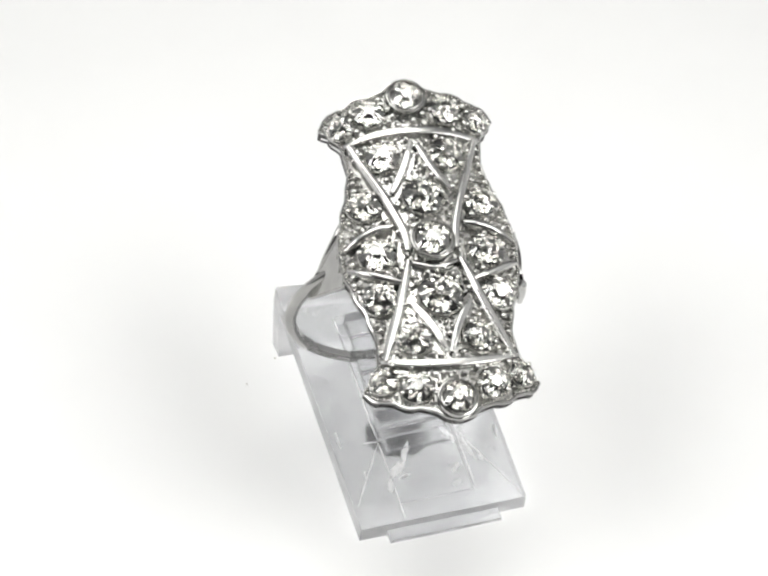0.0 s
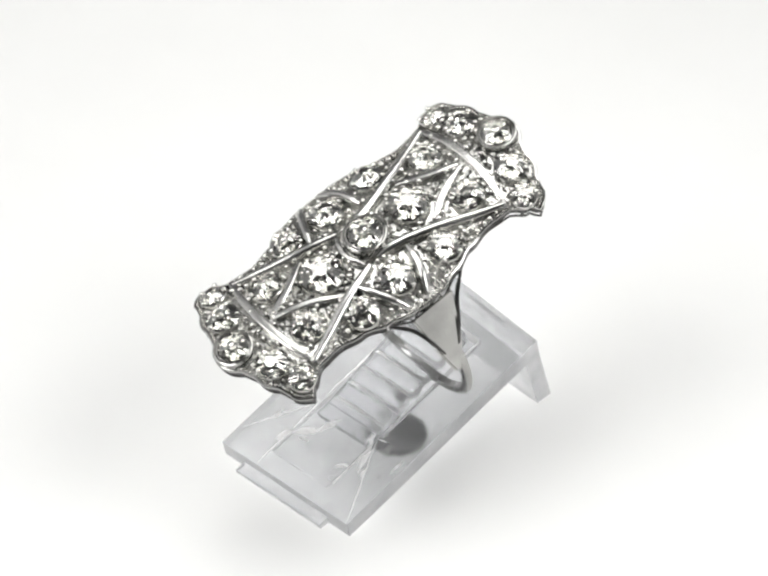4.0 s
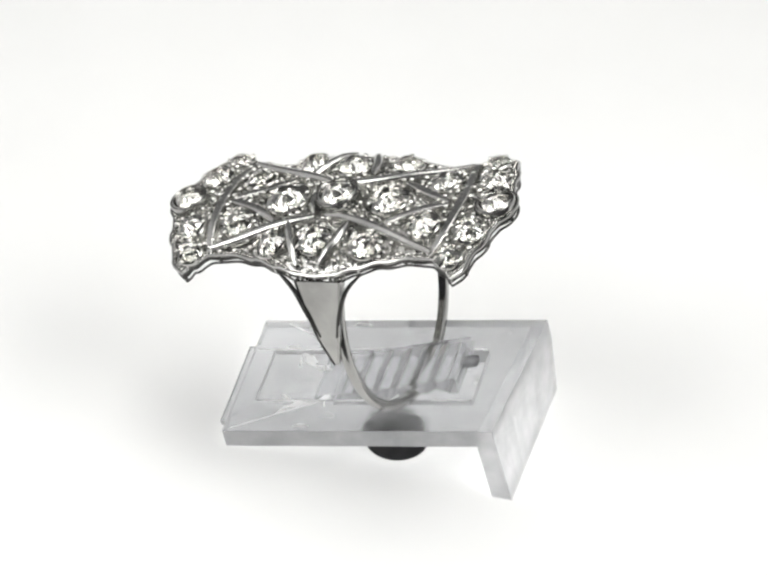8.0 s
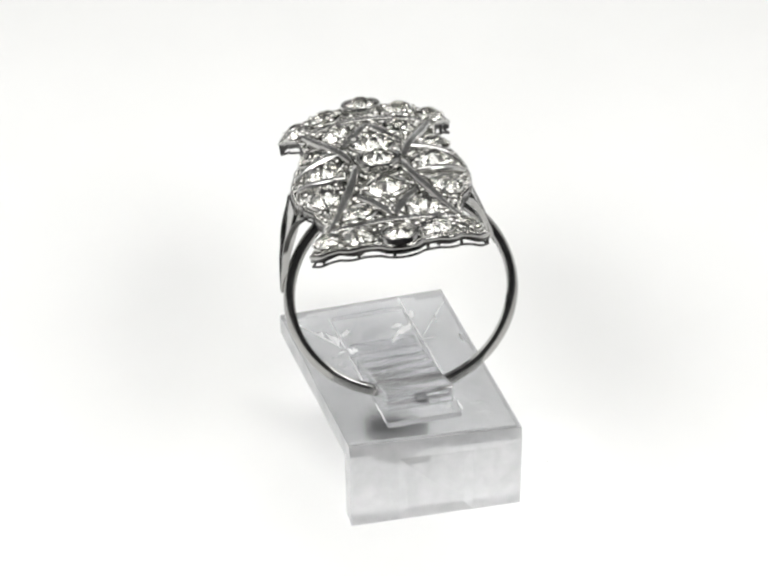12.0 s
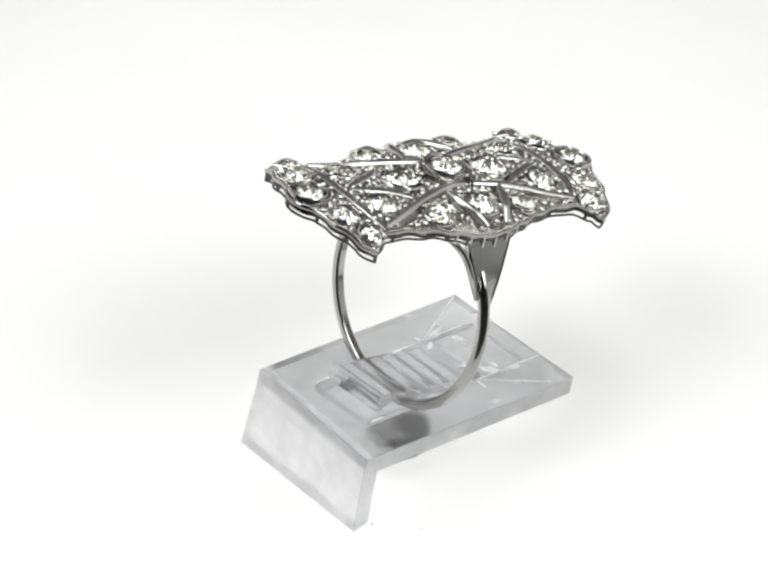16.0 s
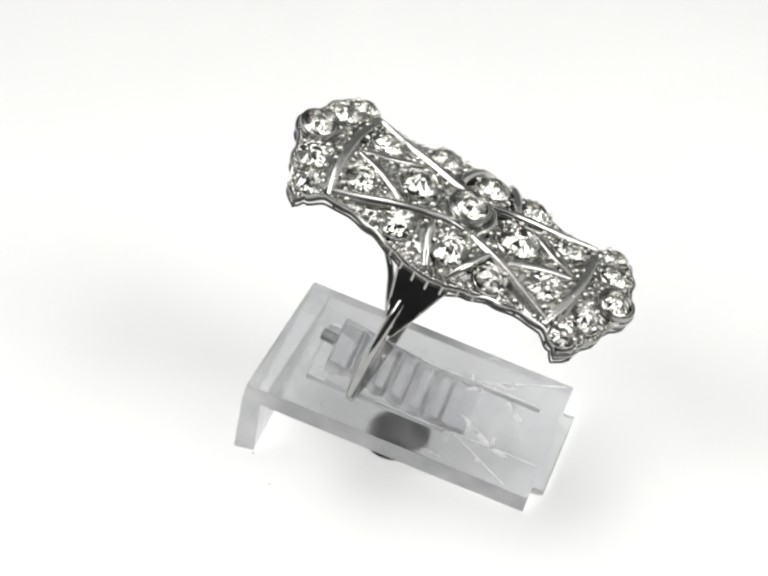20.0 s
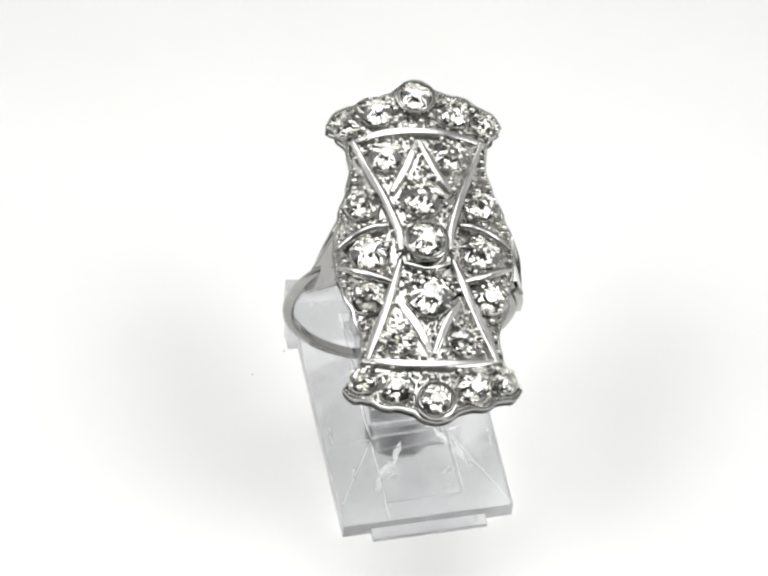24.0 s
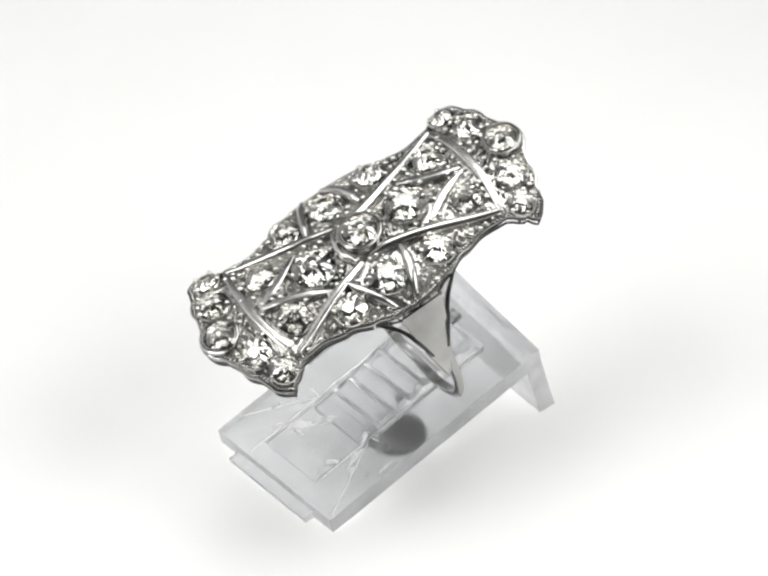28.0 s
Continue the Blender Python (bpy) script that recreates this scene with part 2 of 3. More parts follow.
def flake(length, wide, tall):
    """A thin splintered flake with an uneven outline."""
    bm = bmesh.new()
    crest, rim = [], []
    for k in range(11):
        a = 2 * math.pi * k / 11
        r = random.uniform(0.55, 1.15)
        rim.append(bm.verts.new((math.cos(a) * r * length * MM, math.sin(a) * r * wide * MM, 0)))
        crest.append(bm.verts.new((math.cos(a) * r * 0.45 * length * MM, math.sin(a) * r * 0.4 * wide * MM, tall * random.uniform(0.5, 1.2) * MM)))
    for k in range(11):
        bm.faces.new((rim[k], rim[(k + 1) % 11], crest[(k + 1) % 11], crest[k]))
    bm.faces.new(crest)
    bm.faces.new(rim[::-1])
    return bm


def acrylic_stand():
    top = tagged(new("ring_stand"), "clear acrylic ring stand with sloped plate and toothed spring tongue", "ring stand")
    bm = acrylic_mesh([-7.3, -4.9, -3.2, 3.2, 4.9, 7.3], [0.0, 1.7, 2.8, 15.4, 22.3, 24.2, 25.25], [-8.2, -1.75, -1.35, -0.9, -0.4, 0.0], plate_filled, 0.3)
    # the leg's back is sunk inside a hazy rim that imitates inner reflections
    bm.normal_update()
    panel = max((f for f in bm.faces if f.normal.y > 0.85), key=lambda f: f.calc_area())
    bmesh.ops.inset_individual(bm, faces=[panel], thickness=1.1 * MM, depth=-0.12 * MM)
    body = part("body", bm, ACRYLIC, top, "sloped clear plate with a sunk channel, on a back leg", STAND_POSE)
    body.data.materials.append(ACRYLIC_EDGE)
    for face in body.data.polygons:
        along = abs(face.normal.dot(on_plate(0, 1, 0) - on_plate(0, 0, 0))) / MM
        if abs(face.normal.x) > 0.97 or along > 0.96:
            face.material_index = 1
        if face.normal.y > 0.85 and face.center.z < 0.006 and face.area > 3e-5:
            face.material_index = 0
    tongue = part("tongue", tongue_mesh(), LIGHT_ACRYLIC, top, "clear spring tongue with round teeth underneath", STAND_POSE)
    # shadows switched off here, so lamplight reaches the platter as if through the acrylic
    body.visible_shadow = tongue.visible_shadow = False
    bm = bmesh.new()
    box(bm, (-0.5 * MM, -0.72 * MM, -0.3 * MM), (0.5 * MM, 0.7 * MM, 0.3 * MM))
    bmesh.ops.bevel(bm, geom=bm.edges[:], offset=0.08 * MM, segments=2, affect="EDGES")
    part("moulding_stub", bm, ACRYLIC, top, "small cut moulding stub", STAND_POSE @ Matrix.Translation(on_plate(0.1, 3.35, 1.6)) @ pose(0, 0, 0, SLOPE + 9))
    # opaque white bars painted as the glints along the window and the channel
    for x0, y0, x1, y1 in ((-3.34, 2.9, -3.36, 4.6), (-3.36, 7.6, -3.42, 15.3), (-3.38, 16.0, -3.3, 19.5), (-3.3, 20.2, -3.34, 23.9),
                           (3.34, 3.0, 3.36, 6.4), (3.38, 8.8, 3.4, 15.2), (3.38, 16.4, 3.42, 21.8),
                           (3.4, 16.2, 7.0, 23.7), (-3.4, 16.2, -6.9, 21.9), (-3.4, 16.0, -4.6, 15.9), (3.4, 16.0, 4.2, 15.8)):
        bm = bmesh.new()
        pts, ups = [], []
        for i in range(17):
            f = i / 16
            p = on_plate(x0 + (x1 - x0) * f + random.gauss(0, 0.025), y0 + (y1 - y0) * f, 0.02) / MM
            pts.append(p)
            ups.append((0, 0, 1))
        sweep(bm, pts, ups, 0.07, 0.035, sides=6, ends=0.2)
        part("glint_line", bm, GLINT_WHITE, top, "", STAND_POSE)
    # splintered marks in the recess below the tongue; opaque white imitates their glints
    for x, y, length, wide, lean in ((-1.3, 17.3, 1.0, 0.3, 62), (-2.6, 18.9, 1.3, 0.42, 48), (-3.6, 20.6, 0.8, 0.3, 70), (-2.0, 19.6, 0.5, 0.2, 10),
                                     (2.9, 16.6, 1.0, 0.28, 120), (3.9, 18.4, 1.2, 0.34, 105), (2.5, 19.8, 0.6, 0.24, 40), (4.7, 19.5, 0.5, 0.2, 90),
                                     (-5.4, 19.2, 0.5, 0.12, 85), (-6.6, 15.0, 0.9, 0.1, 90), (6.7, 17.2, 0.8, 0.12, 90)):
        z = 0.0 if abs(x) > 3.15 else -0.4
        part("glint_chip", flake(1.1 * length, 1.1 * wide, 0.24), GLINT_WHITE, top, "", STAND_POSE @ Matrix.Translation(on_plate(x, y, z)) @ pose(0, 0, 0, SLOPE) @ pose(0, 0, 0, 0, 0, lean))
    return top


STAND = acrylic_stand()

# ---- the ring ----
RING_FRAME = Matrix(((0.97500, -0.17917, 0.13142, 0.0025097), (0.20990, 0.93673, -0.28015, -0.0050333), (-0.07290, 0.30074, 0.95092, 0.0252984), (0, 0, 0, 1)))


def height(u, v):
    """The domed face, in mm over the plane of the centre stone's table."""
    curl = max(0.0, abs(u) - 5.0)
    waist = 0.5 * math.exp(-((abs(v) - 7.5) / 2.6) ** 2) * min(1.2, (u / 6.0) ** 2)
    return -1.05 - waist - 0.021 * u * u - (0.0008 if v > 0 else 0.0034) * v * v - (0.08 + 0.02 * math.exp(-(v / 3.5) ** 2)) * curl * curl


def normal_at(u, v):
    e = 0.05
    return Vector((-(height(u + e, v) - height(u - e, v)) / (2 * e), -(height(u, v + e) - height(u, v - e)) / (2 * e), 1)).normalized()


def half_width(b):
    b = abs(b)
    knots = ((0.0, 7.5), (0.12, 7.4), (0.28, 6.9), (0.45, 6.12), (0.62, 5.65), (0.78, 5.85), (0.92, 6.9), (1.0, 7.95))
    for (x0, y0), (x1, y1) in zip(knots, knots[1:]):
        if b <= x1:
            t = (b - x0) / (x1 - x0)
            t = t * t * (3 - 2 * t)
            return y0 + (y1 - y0) * t
    return 7.95


def end_reach(a):
    """How far the scalloped end reaches at the share a of the half width."""
    a = abs(a)
    best = 16.0 - 2.8 * a
    for ca, cv, r in ((0.0, 14.6, 1.8), (0.45, 13.55, 1.5), (0.82, 12.65, 1.3)):
        d = (a - ca) * 7.3
        if abs(d) < r:
            best = max(best, cv + math.sqrt(r * r - d * d) * 0.92)
    return min(best, 16.3 - 2.0 * a)


def place(a, b):
    """The face's point at the shares a (across) and b (along), its corners rounded."""
    k = max(0.0, (abs(a) - 0.8) / 0.2) * max(0.0, (abs(b) - 0.86) / 0.14)
    return a * half_width(b) * (1 - 0.075 * k), b * end_reach(a) * (1 - 0.042 * k)


def drop(v):
    """How far the gallery wire hangs under the face; most at the shoulders."""
    return -0.72 - 0.25 * min(1.0, (v / 12.0) ** 2) - 0.7 * math.exp(-(v / 2.6) ** 2)


def on_face(u, v, lift=0.0):
    return (u, v, height(u, v) + lift)


def outline(count_side=60, count_end=44):
    """The rim as (u, v) pairs, once round."""
    pts = []
    for i in range(count_side):
        b = -1 + 2 * i / count_side
        pts.append(place(1.0, b))
    for i in range(count_end):
        a = 1 - 2 * i / count_end
        pts.append(place(a, 1.0))
    return pts + [(-x, -y) for x, y in pts]


def face_plate():
    bm = bmesh.new()
    na, nb = 200, 420
    top, low = {}, {}
    tracks = np.array([(p[0], p[1], w) for knots, w, tall, lift, curve in BARS for p in spline(knots, 40)])
    for i in range(na + 1):
        for j in range(nb + 1):
            a, b = -1 + 2 * i / na, -1 + 2 * j / nb
            u, v = place(a, b)
            z = height(u, v)
            for x, y, r in STONES:
                z -= max(0.0, 0.97 * r - math.hypot(u - x, v - y)) * 1.05
            for x, y, r, q in BEZELS:
                z -= max(0.0, r - math.hypot(u - x, v - y)) * 0.5
            near = min([math.hypot(u - x, v - y) - r for x, y, r in STONES] + [math.hypot(u - x, v - y) - r - 0.4 for x, y, r, q in BEZELS])
            carve = 0.0
            if near > 0.05 and abs(a) < 0.98 and abs(b) < 0.985:
                d = noise.voronoi((u * 1.75, v * 1.75, 3.7))[0]
                carve = 0.55 * max(0.0, min(1.0, (d[1] - d[0]) * 1.8)) - 0.32
                # a cut groove along either side of each bar
                gap = float((np.hypot(tracks[:, 0] - u, tracks[:, 1] - v) - tracks[:, 2]).min())
                carve -= 0.4 * max(0.0, 1 - abs(gap - 0.08) / 0.26)
            top[i, j] = bm.verts.new((u * MM, v * MM, (z + carve) * MM))
            low[i, j] = bm.verts.new((u * MM, v * MM, (z - 0.2) * MM))
    for i in range(na):
        for j in range(nb):
            bm.faces.new((top[i, j], top[i + 1, j], top[i + 1, j + 1], top[i, j + 1]))
            bm.faces.new((low[i, j], low[i, j + 1], low[i + 1, j + 1], low[i + 1, j]))
    for i in range(na):
        for j in (0, nb):
            bm.faces.new((top[i, j], top[i + 1, j], low[i + 1, j], low[i, j]))
    for j in range(nb):
        for i in (0, na):
            bm.faces.new((top[i, j], top[i, j + 1], low[i, j + 1], low[i, j]))
    return bm


def bar(bm, knots, wide, tall, lift, curve, ends=0.6, count=18):
    """A raised bar over the face; it leans a little away from the middle line."""
    pts = spline(knots, count)
    ups = [normal_at(p[0], p[1]) + Vector((0.04 * p[0], 0, 0)) for p in pts]
    sweep(bm, [on_face(p[0], p[1], lift) for p in pts], ups, wide, tall, ends=ends, sides=16, round_to=curve)


def brilliant(r, n=10):
    """A round old-cut stone: table, two tiers of crown facets, girdle, two tiers of pavilion facets, small flat culet."""
    bm = bmesh.new()

    def tier(radius, high, count, shift=0.0):
        return [bm.verts.new(Vector((radius * r * math.cos(2 * math.pi * (k + shift) / count), radius * r * math.sin(2 * math.pi * (k + shift) / count), high * r)) * MM) for k in range(count)]

    table, star = tier(0.36, 0.44, n), tier(0.7, 0.26, n, 0.5)
    gird, low = tier(1.0, 0.02, 2 * n), tier(1.0, -0.03, 2 * n)
    pav, deep, culet = tier(0.66, -0.3, n, 0.5), tier(0.34, -0.58, n), tier(0.07, -0.82, n, 0.5)
    bm.faces.new(table)
    bm.faces.new(culet[::-1])
    for k in range(n):
        j = (k + 1) % n
        g = (2 * k + 2) % (2 * n)
        bm.faces.new((table[k], star[k], table[j]))
        bm.faces.new((table[j], star[k], gird[g], star[j]))
        bm.faces.new((star[k], gird[2 * k], gird[2 * k + 1]))
        bm.faces.new((star[k], gird[2 * k + 1], gird[g]))
        bm.faces.new((pav[k], low[2 * k + 1], low[2 * k]))
        bm.faces.new((pav[k], low[g], low[2 * k + 1]))
        bm.faces.new((pav[k], pav[j], low[g]))
        bm.faces.new((pav[k], deep[j], pav[j]))
        bm.faces.new((pav[k], deep[k], deep[j]))
        bm.faces.new((deep[k], culet[k], deep[j]))
        bm.faces.new((deep[j], culet[k], culet[j]))
    for k in range(2 * n):
        bm.faces.new((gird[k], gird[(k + 1) % (2 * n)], low[(k + 1) % (2 * n)], low[k]))
    return bm


# share of stones by place (u, v) and radius in mm, for one quarter or one half
STONES = [(0.0, 4.6, 1.72), (0.0, -4.9, 1.85)]
for s in (-1, 1):
    for e in (-1, 1):
        STONES += [(s * 2.7, e * 8.8, 1.42), (s * 4.95, 4.2 if e > 0 else -4.7, 1.42), (s * 3.2, e * 13.15, 1.36), (s * 5.75, e * 12.2, 1.12)]
    STONES += [(s * 4.6, -0.6, 1.55)]
BEZELS = [(0.0, 0.0, 1.5, 0.9), (0.05, 14.4, 1.3, 0.5), (-0.05, -14.5, 1.3, 0.5)]


# raised bars: their run over the face, half width, half height, lift and how round their section is
BARS = [(((-1.9, -1.75), (0.0, -2.35), (1.9, -1.75)), 0.28, 0.4, 0.1, 0.8)]
for e in (-1, 1):
    BARS.append((((-5.7, e * 10.35), (-3.0, e * 11.0), (0, e * 11.2), (3.0, e * 11.0), (5.7, e * 10.35)), 0.38, 0.3, 0.06, 0.35))
    for s in (-1, 1):
        BARS.append((((s * 5.35, e * 10.4), (s * 3.5, e * 5.6), (s * 2.2, e * 1.5)) + (((s * 2.05, -0.5),) if e > 0 else ()), 0.45, 0.48, 0.14, 0.85))
        BARS.append((((s * 0.12, e * 10.2), (s * 1.15, e * 7.6), (s * 2.5, e * 5.3)), 0.36, 0.34, 0.04, 0.45))
        BARS.append((((s * 3.0, 1.9), (s * 4.9, 1.5), (s * 7.0, 0.4)) if e > 0 else ((s * 3.0, -3.6), (s * 4.9, -2.75), (s * 7.0, -1.6)), 0.38, 0.46, 0.3, 0.85))


def facing(u, v, lift, turn=0.0):
    n = normal_at(u, v)
    q = Vector((0, 0, 1)).rotation_difference(n)
    p = Vector(on_face(u, v)) + n * lift
    return Matrix.Translation(p * MM) @ q.to_matrix().to_4x4() @ pose(0, 0, 0, 0, 0, turn)


def ring():
    top = tagged(new("cocktail_ring"), "platinum hourglass cocktail ring set with many round diamonds", "ring")
    face = part("face_plate", face_plate(), PAVE, top, "domed engraved platinum face", RING_FRAME, smooth=True)
    # rim wires and the open gallery under the edge
    rim = outline()
    bm = bmesh.new()
    sweep(bm, [on_face(u * 0.998, v * 0.998, 0.0) for u, v in rim], [normal_at(u, v) for u, v in rim], 0.12, 0.17, closed=True)
    part("rim_wire", bm, SATIN, top, "bright polished rim", RING_FRAME, smooth=True)
    # a row of tiny milled grains along the rim
    bm = bmesh.new()
    loop = [Vector(on_face(u * 0.985, v * 0.985, 0.14)) for u, v in rim]
    gone = 0.0
    for p, q in zip(loop, loop[1:] + loop[:1]):
        length = (q - p).length
        while gone < length:
            bmesh.ops.create_icosphere(bm, subdivisions=1, radius=random.uniform(0.09, 0.125) * MM, matrix=Matrix.Translation((p + (q - p) * (gone / length)) * MM))
            gone += 0.29
        gone -= length
    tagged(part("milgrain", bm, PLATINUM, top, "fine bright milled edge", RING_FRAME, smooth=True), kind="stuff")
    # gallery wire, wall and outer posts: shade under the edge put into their colour
    bm = bmesh.new()
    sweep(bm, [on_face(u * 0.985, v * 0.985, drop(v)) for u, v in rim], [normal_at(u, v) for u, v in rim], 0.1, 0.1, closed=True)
    part("gallery_wire", bm, DARK_PLATINUM, top, "", RING_FRAME, smooth=True)
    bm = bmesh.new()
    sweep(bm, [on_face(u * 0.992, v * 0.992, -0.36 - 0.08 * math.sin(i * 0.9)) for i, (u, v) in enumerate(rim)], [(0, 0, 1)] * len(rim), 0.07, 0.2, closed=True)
    part("gallery_wall", bm, DARK_PLATINUM, top, "gallery wall coloured dark for the shade under the rim", RING_FRAME, smooth=True)
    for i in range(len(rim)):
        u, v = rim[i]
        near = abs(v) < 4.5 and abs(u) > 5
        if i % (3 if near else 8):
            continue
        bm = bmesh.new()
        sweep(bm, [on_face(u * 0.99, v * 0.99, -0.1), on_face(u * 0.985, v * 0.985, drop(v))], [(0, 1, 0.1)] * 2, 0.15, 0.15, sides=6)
        part("gallery_post", bm, SATIN if near else DARK_PLATINUM, top, "", RING_FRAME)
    # raised bars that divide the face
    for knots, wide, tall, lift, curve in BARS:
        bm = bmesh.new()
        bar(bm, knots, wide, tall, lift, curve)
        part("bar", bm, RUBBED, top, "", RING_FRAME, smooth=True)
    # stones
    sizes, settings = {}, []
    for u, v, r in STONES:
        if r not in sizes:
            sizes[r] = mesh_of("diamond", brilliant(r), DIAMOND)
            bm = bmesh.new()
            pts = [(1.04 * r * math.cos(a), 1.04 * r * math.sin(a), 0.0) for a in [2 * math.pi * k / 24 for k in range(24)]]
            sweep(bm, pts, [(0, 0, 1)] * 24, 0.09, 0.2, closed=True, sides=6)
            sizes[-r] = mesh_of("setting", bm, PLATINUM, True)
        turn = random.uniform(0, 45)
        tilt = pose(0, 0, 0, random.gauss(0, 7), random.gauss(0, 7), 0)
        setting = new("setting", sizes[-r])
        setting.parent = top
        seat = facing(u, v, 0.1, turn)
        setting.matrix_local = RING_FRAME @ seat
        settings.append((setting, seat))
        stone = new("diamond", sizes[r])
        stone.parent = setting
        stone.matrix_local = Matrix.Translation((0, 0, 0.24 * MM)) @ tilt
    for u, v, r, lift in BEZELS:
        m = RING_FRAME @ facing(u, v, lift)
        bm = bmesh.new()
        lathe(bm, [((r + 0.12) * MM, -1.3 * MM), ((r + 0.36) * MM, -1.2 * MM), ((r + 0.42) * MM, 0.0), ((r + 0.37) * MM, 0.14 * MM), ((r + 0.3) * MM, 0.16 * MM), ((r + 0.24) * MM, 0.02 * MM), ((r + 0.17) * MM, 0.18 * MM), ((r + 0.08) * MM, 0.22 * MM), (r * MM, 0.1 * MM), ((r + 0.02) * MM, -0.3 * MM), ((r + 0.12) * MM, -1.3 * MM)], steps=40)
        bezel = part("bezel", bm, SATIN, top, "round polished bezel", m, smooth=True)
        ob = new("diamond", mesh_of("diamond", brilliant(r), DIAMOND))
        ob.parent = bezel
        ob.matrix_local = pose(0, 0, 0.02 * MM, 0, 0, random.uniform(0, 45))
        tagged(ob, "large round diamond in a bezel")
    # bead grains between the stones
    grain_bm = bmesh.new()
    bmesh.ops.create_icosphere(grain_bm, subdivisions=2, radius=MM)
    grain = mesh_of("bead", grain_bm, PLATINUM, True)
    taken = []
    tries = 0
    while len(taken) < 240 and tries < 30000:
        tries += 1
        a, b = random.uniform(-0.96, 0.96), random.uniform(-0.97, 0.97)
        u, v = place(a, b)
        if any((u - x) ** 2 + (v - y) ** 2 < (r + 0.22) ** 2 for x, y, r in STONES) or any((u - x) ** 2 + (v - y) ** 2 < (r + 0.5) ** 2 for x, y, r, q in BEZELS):
            continue
        rad = random.uniform(0.16, 0.3)
        if any((u - x) ** 2 + (v - y) ** 2 < (rad + q + 0.04) ** 2 for x, y, q in taken):
            continue
        taken.append((u, v, rad))
        ob = new("bead", grain)
        ob.parent = top
        ob.matrix_local = RING_FRAME @ facing(u, v, 0.12) @ Matrix.Diagonal((rad, rad, rad * 0.95, 1))
    # claws: five beads at each stone
    claw_bm = bmesh.new()
    bmesh.ops.create_icosphere(claw_bm, subdivisions=2, radius=0.25 * MM)
    claw = mesh_of("claw", claw_bm, PLATINUM, True)
    for (u, v, r), (setting, seat) in zip(STONES, settings):
        t0 = random.uniform(0, 90)
        for k in range(5):
            ob = new("claw", claw)
            ob.parent = setting
            a = radians(t0 + 72 * k)
            ob.matrix_local = Matrix.Translation((math.cos(a) * r * 0.97 * MM, math.sin(a) * r * 0.97 * MM, 0.26 * MM))
    # shank
    bm = bmesh.new()
    cu, cv, cn, rad = -0.68, 0.95, -12.3, 9.5
    count = 72
    pts, ups, rings = [], [], []
    for i in range(count + 1):
        ph = radians(-156 + 312 * i / count)
        d = Vector((math.sin(ph), 0, -math.cos(ph)))
        p = Vector((cu, cv, cn)) + d * rad
        if p.z < cn:
            p.z = cn + (p.z - cn) * 0.955
        p.y -= 0.036 * (p.z - cn)
        k = abs(ph) / radians(156)
        wide = 0.4 + 0.2 * max(0, k - 0.6)
        tall = 0.47
        ring_vs = []
        for x, y in ((-1, -0.7), (-0.75, -1), (0.75, -1), (1, -0.7), (1.02, -0.2), (0.93, 0.35), (0.66, 0.8), (0.24, 1.0), (-0.24, 1.0), (-0.66, 0.8), (-0.93, 0.35), (-1.02, -0.2)):
            ring_vs.append(bm.verts.new((p + Vector((0, 1, 0)) * (x * wide) + d * (y * tall)) * MM))
        rings.append(ring_vs)
    for a, b in zip(rings, rings[1:]):
        for j in range(12):
            bm.faces.new((a[j], a[(j + 1) % 12], b[(j + 1) % 12], b[j]))
    bm.faces.new(rings[0])
    bm.faces.new(rings[-1][::-1])
    part("shank", bm, SATIN, top, "plain polished platinum shank", RING_FRAME, smooth=True)
    # flared shoulders: flat triangles with turned-in edges
    for s in (-1, 1):
        bm = bmesh.new()
        layers = []
        steps = 14
        for i in range(steps + 1):
            t = i / steps
            base = spline(((9.3, -11.1), (8.95, -7.8), (7.75, -3.3)) if s > 0 else ((-9.25, -8.9), (-8.4, -6.2), (-7.3, -3.3)), steps + 1)[i]
            w = (0.3 + 1.85 * t) if s > 0 else (0.45 + 1.95 * t)
            deep = 0.32 + 0.45 * t
            mid = 0.1 + 0.1 * t if s > 0 else 0.5 - 0.4 * t
            rim = 0.16
            layers.append([bm.verts.new(Vector((base[0] + s * q, mid + x, base[1])) * MM) for x, q in (
                (-w, -deep), (-w, 0.0), (-w + 0.1, 0.07), (-w + 0.2, -0.06), (w - 0.2, -0.06), (w - 0.1, 0.07), (w, 0.0), (w, -deep), (w - rim, -deep), (w - rim, -0.26), (rim - w, -0.26), (rim - w, -deep))])
        for a, b in zip(layers, layers[1:]):
            for j in range(12):
                bm.faces.new((a[j], a[(j + 1) % 12], b[(j + 1) % 12], b[j]))
        bm.faces.new(layers[0])
        bm.faces.new(layers[-1][::-1])
        part("shoulder", bm, SATIN, top, "flared polished shoulder", RING_FRAME)
        # dark wires that flare from the shoulder's edges to the gallery
        for e in (-1, 1) if s > 0 else (1,):
            bm = bmesh.new()
            mid = 0.2 if s > 0 else 0.35
            k = 0.0 if s > 0 else 0.45
            knots = ((s * (8.95 - k), mid + e * 0.75, -8.3), (s * (8.45 - k), mid + e * 1.6, -5.9), (s * (7.7 - k), mid + e * 2.5, -4.1), (s * (6.85 - k), mid + e * 3.9, -3.0))
            pts = spline(knots, 14)
            sweep(bm, pts, [(s, 0, 0.3)] * 14, 0.18 if s > 0 else 0.28, 0.22 if s > 0 else 0.3, ends=0.5)
            part("shoulder_wire", bm, DARK_PLATINUM if s > 0 else SATIN, top, "flared shoulder wire", RING_FRAME, smooth=True)
    return top


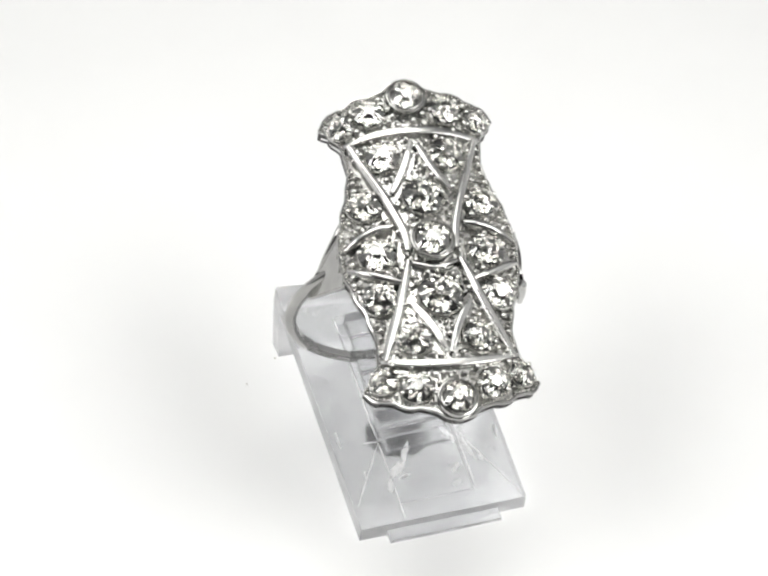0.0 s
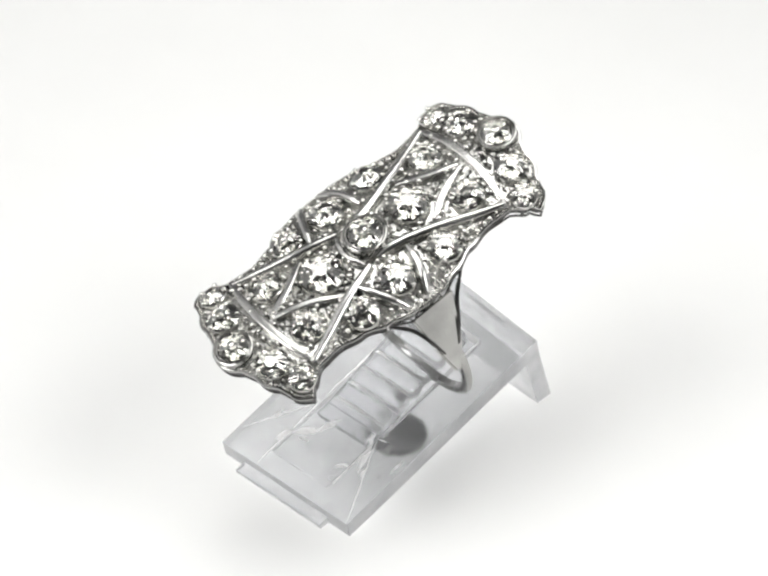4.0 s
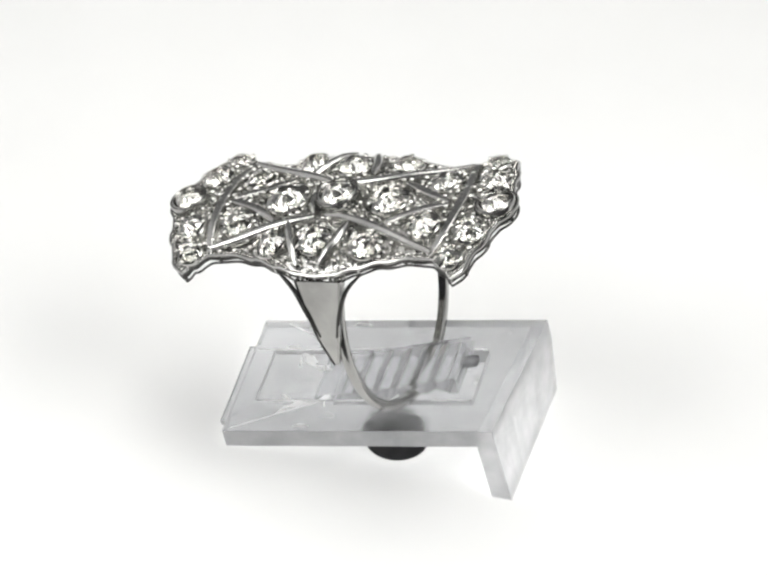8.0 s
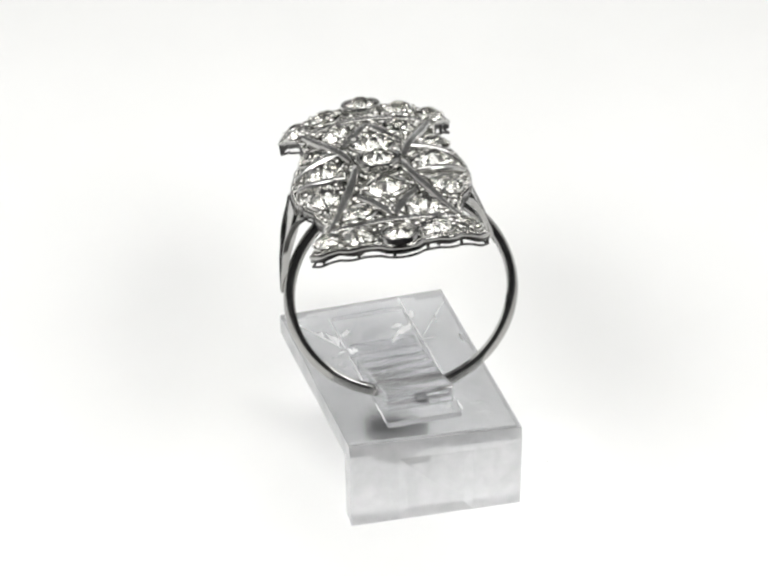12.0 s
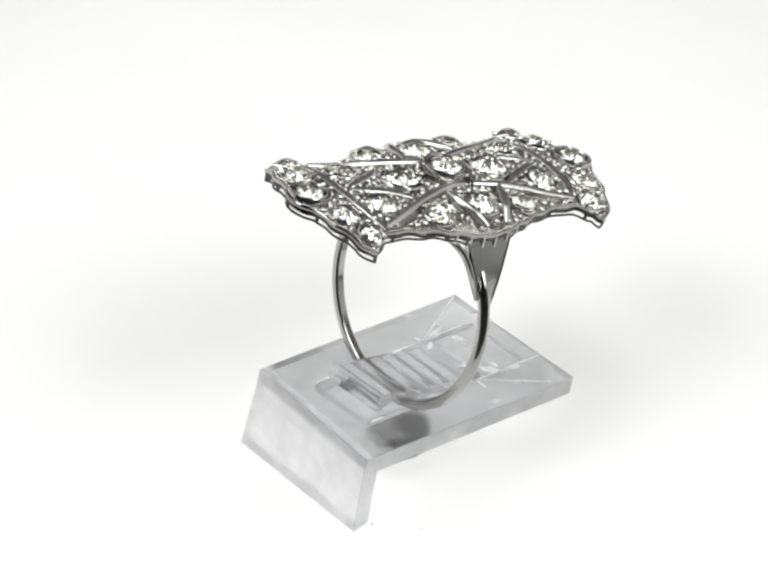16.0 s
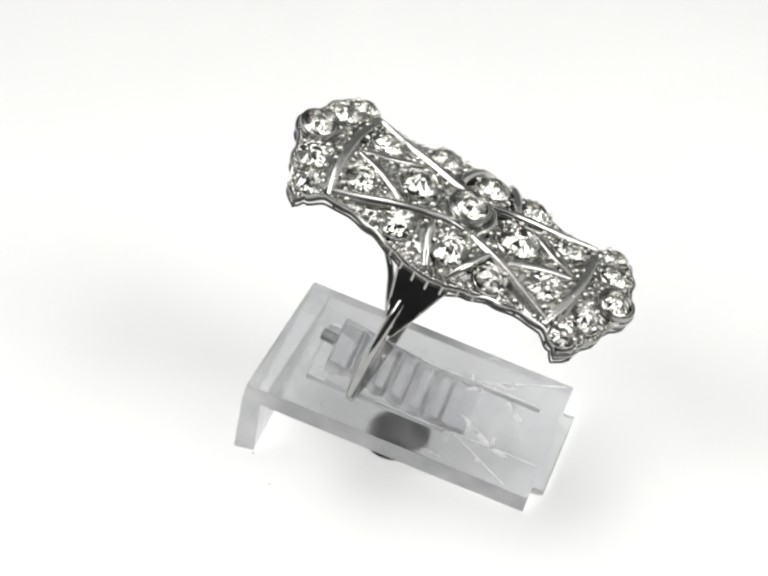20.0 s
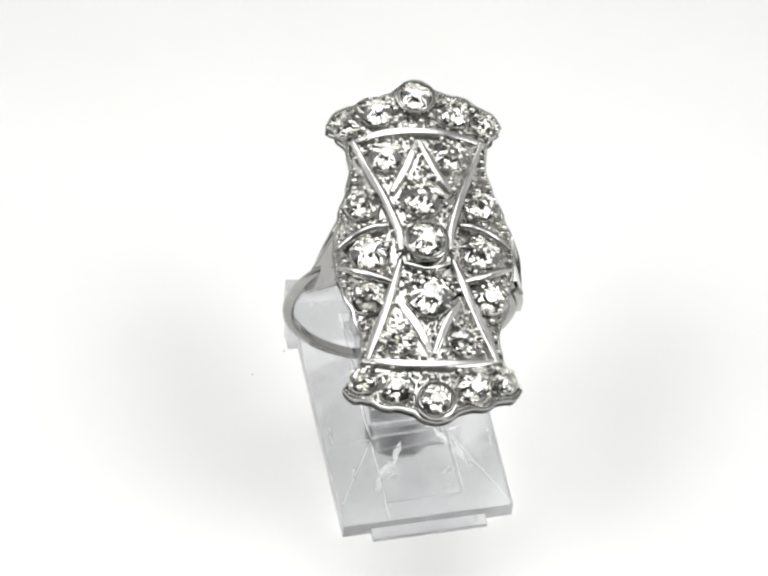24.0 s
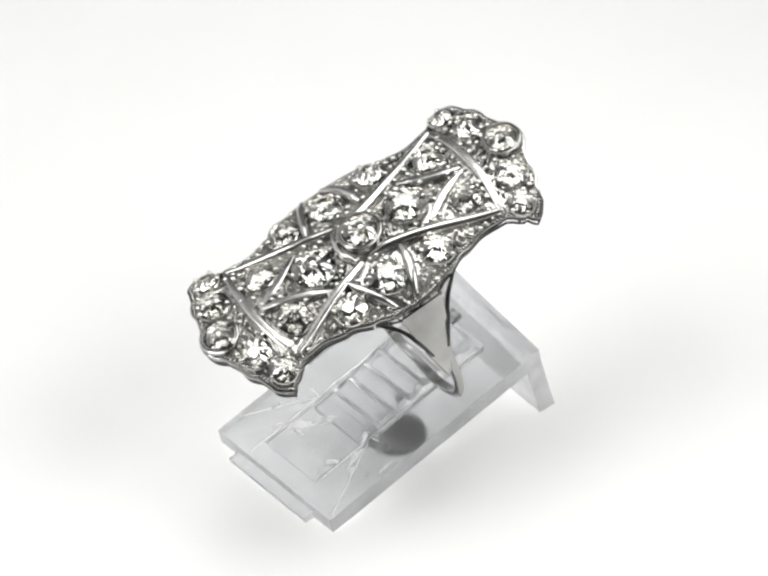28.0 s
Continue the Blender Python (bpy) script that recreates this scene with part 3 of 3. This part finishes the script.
RING = ring()


# ---- the turning ----
def motions():
    times = [0, 0.1, 0.2, 0.4] + [0.5 * k for k in range(2, 56)] + [27.6, 27.8, 27.9, 28.0]
    rows = [(t, pose(0, 0, 0, 0, 0, -15.2305 * t)) for t in times]
    for thing in (TABLE, STAND, RING, *SPECKS):
        walk(thing, rows)


motions()
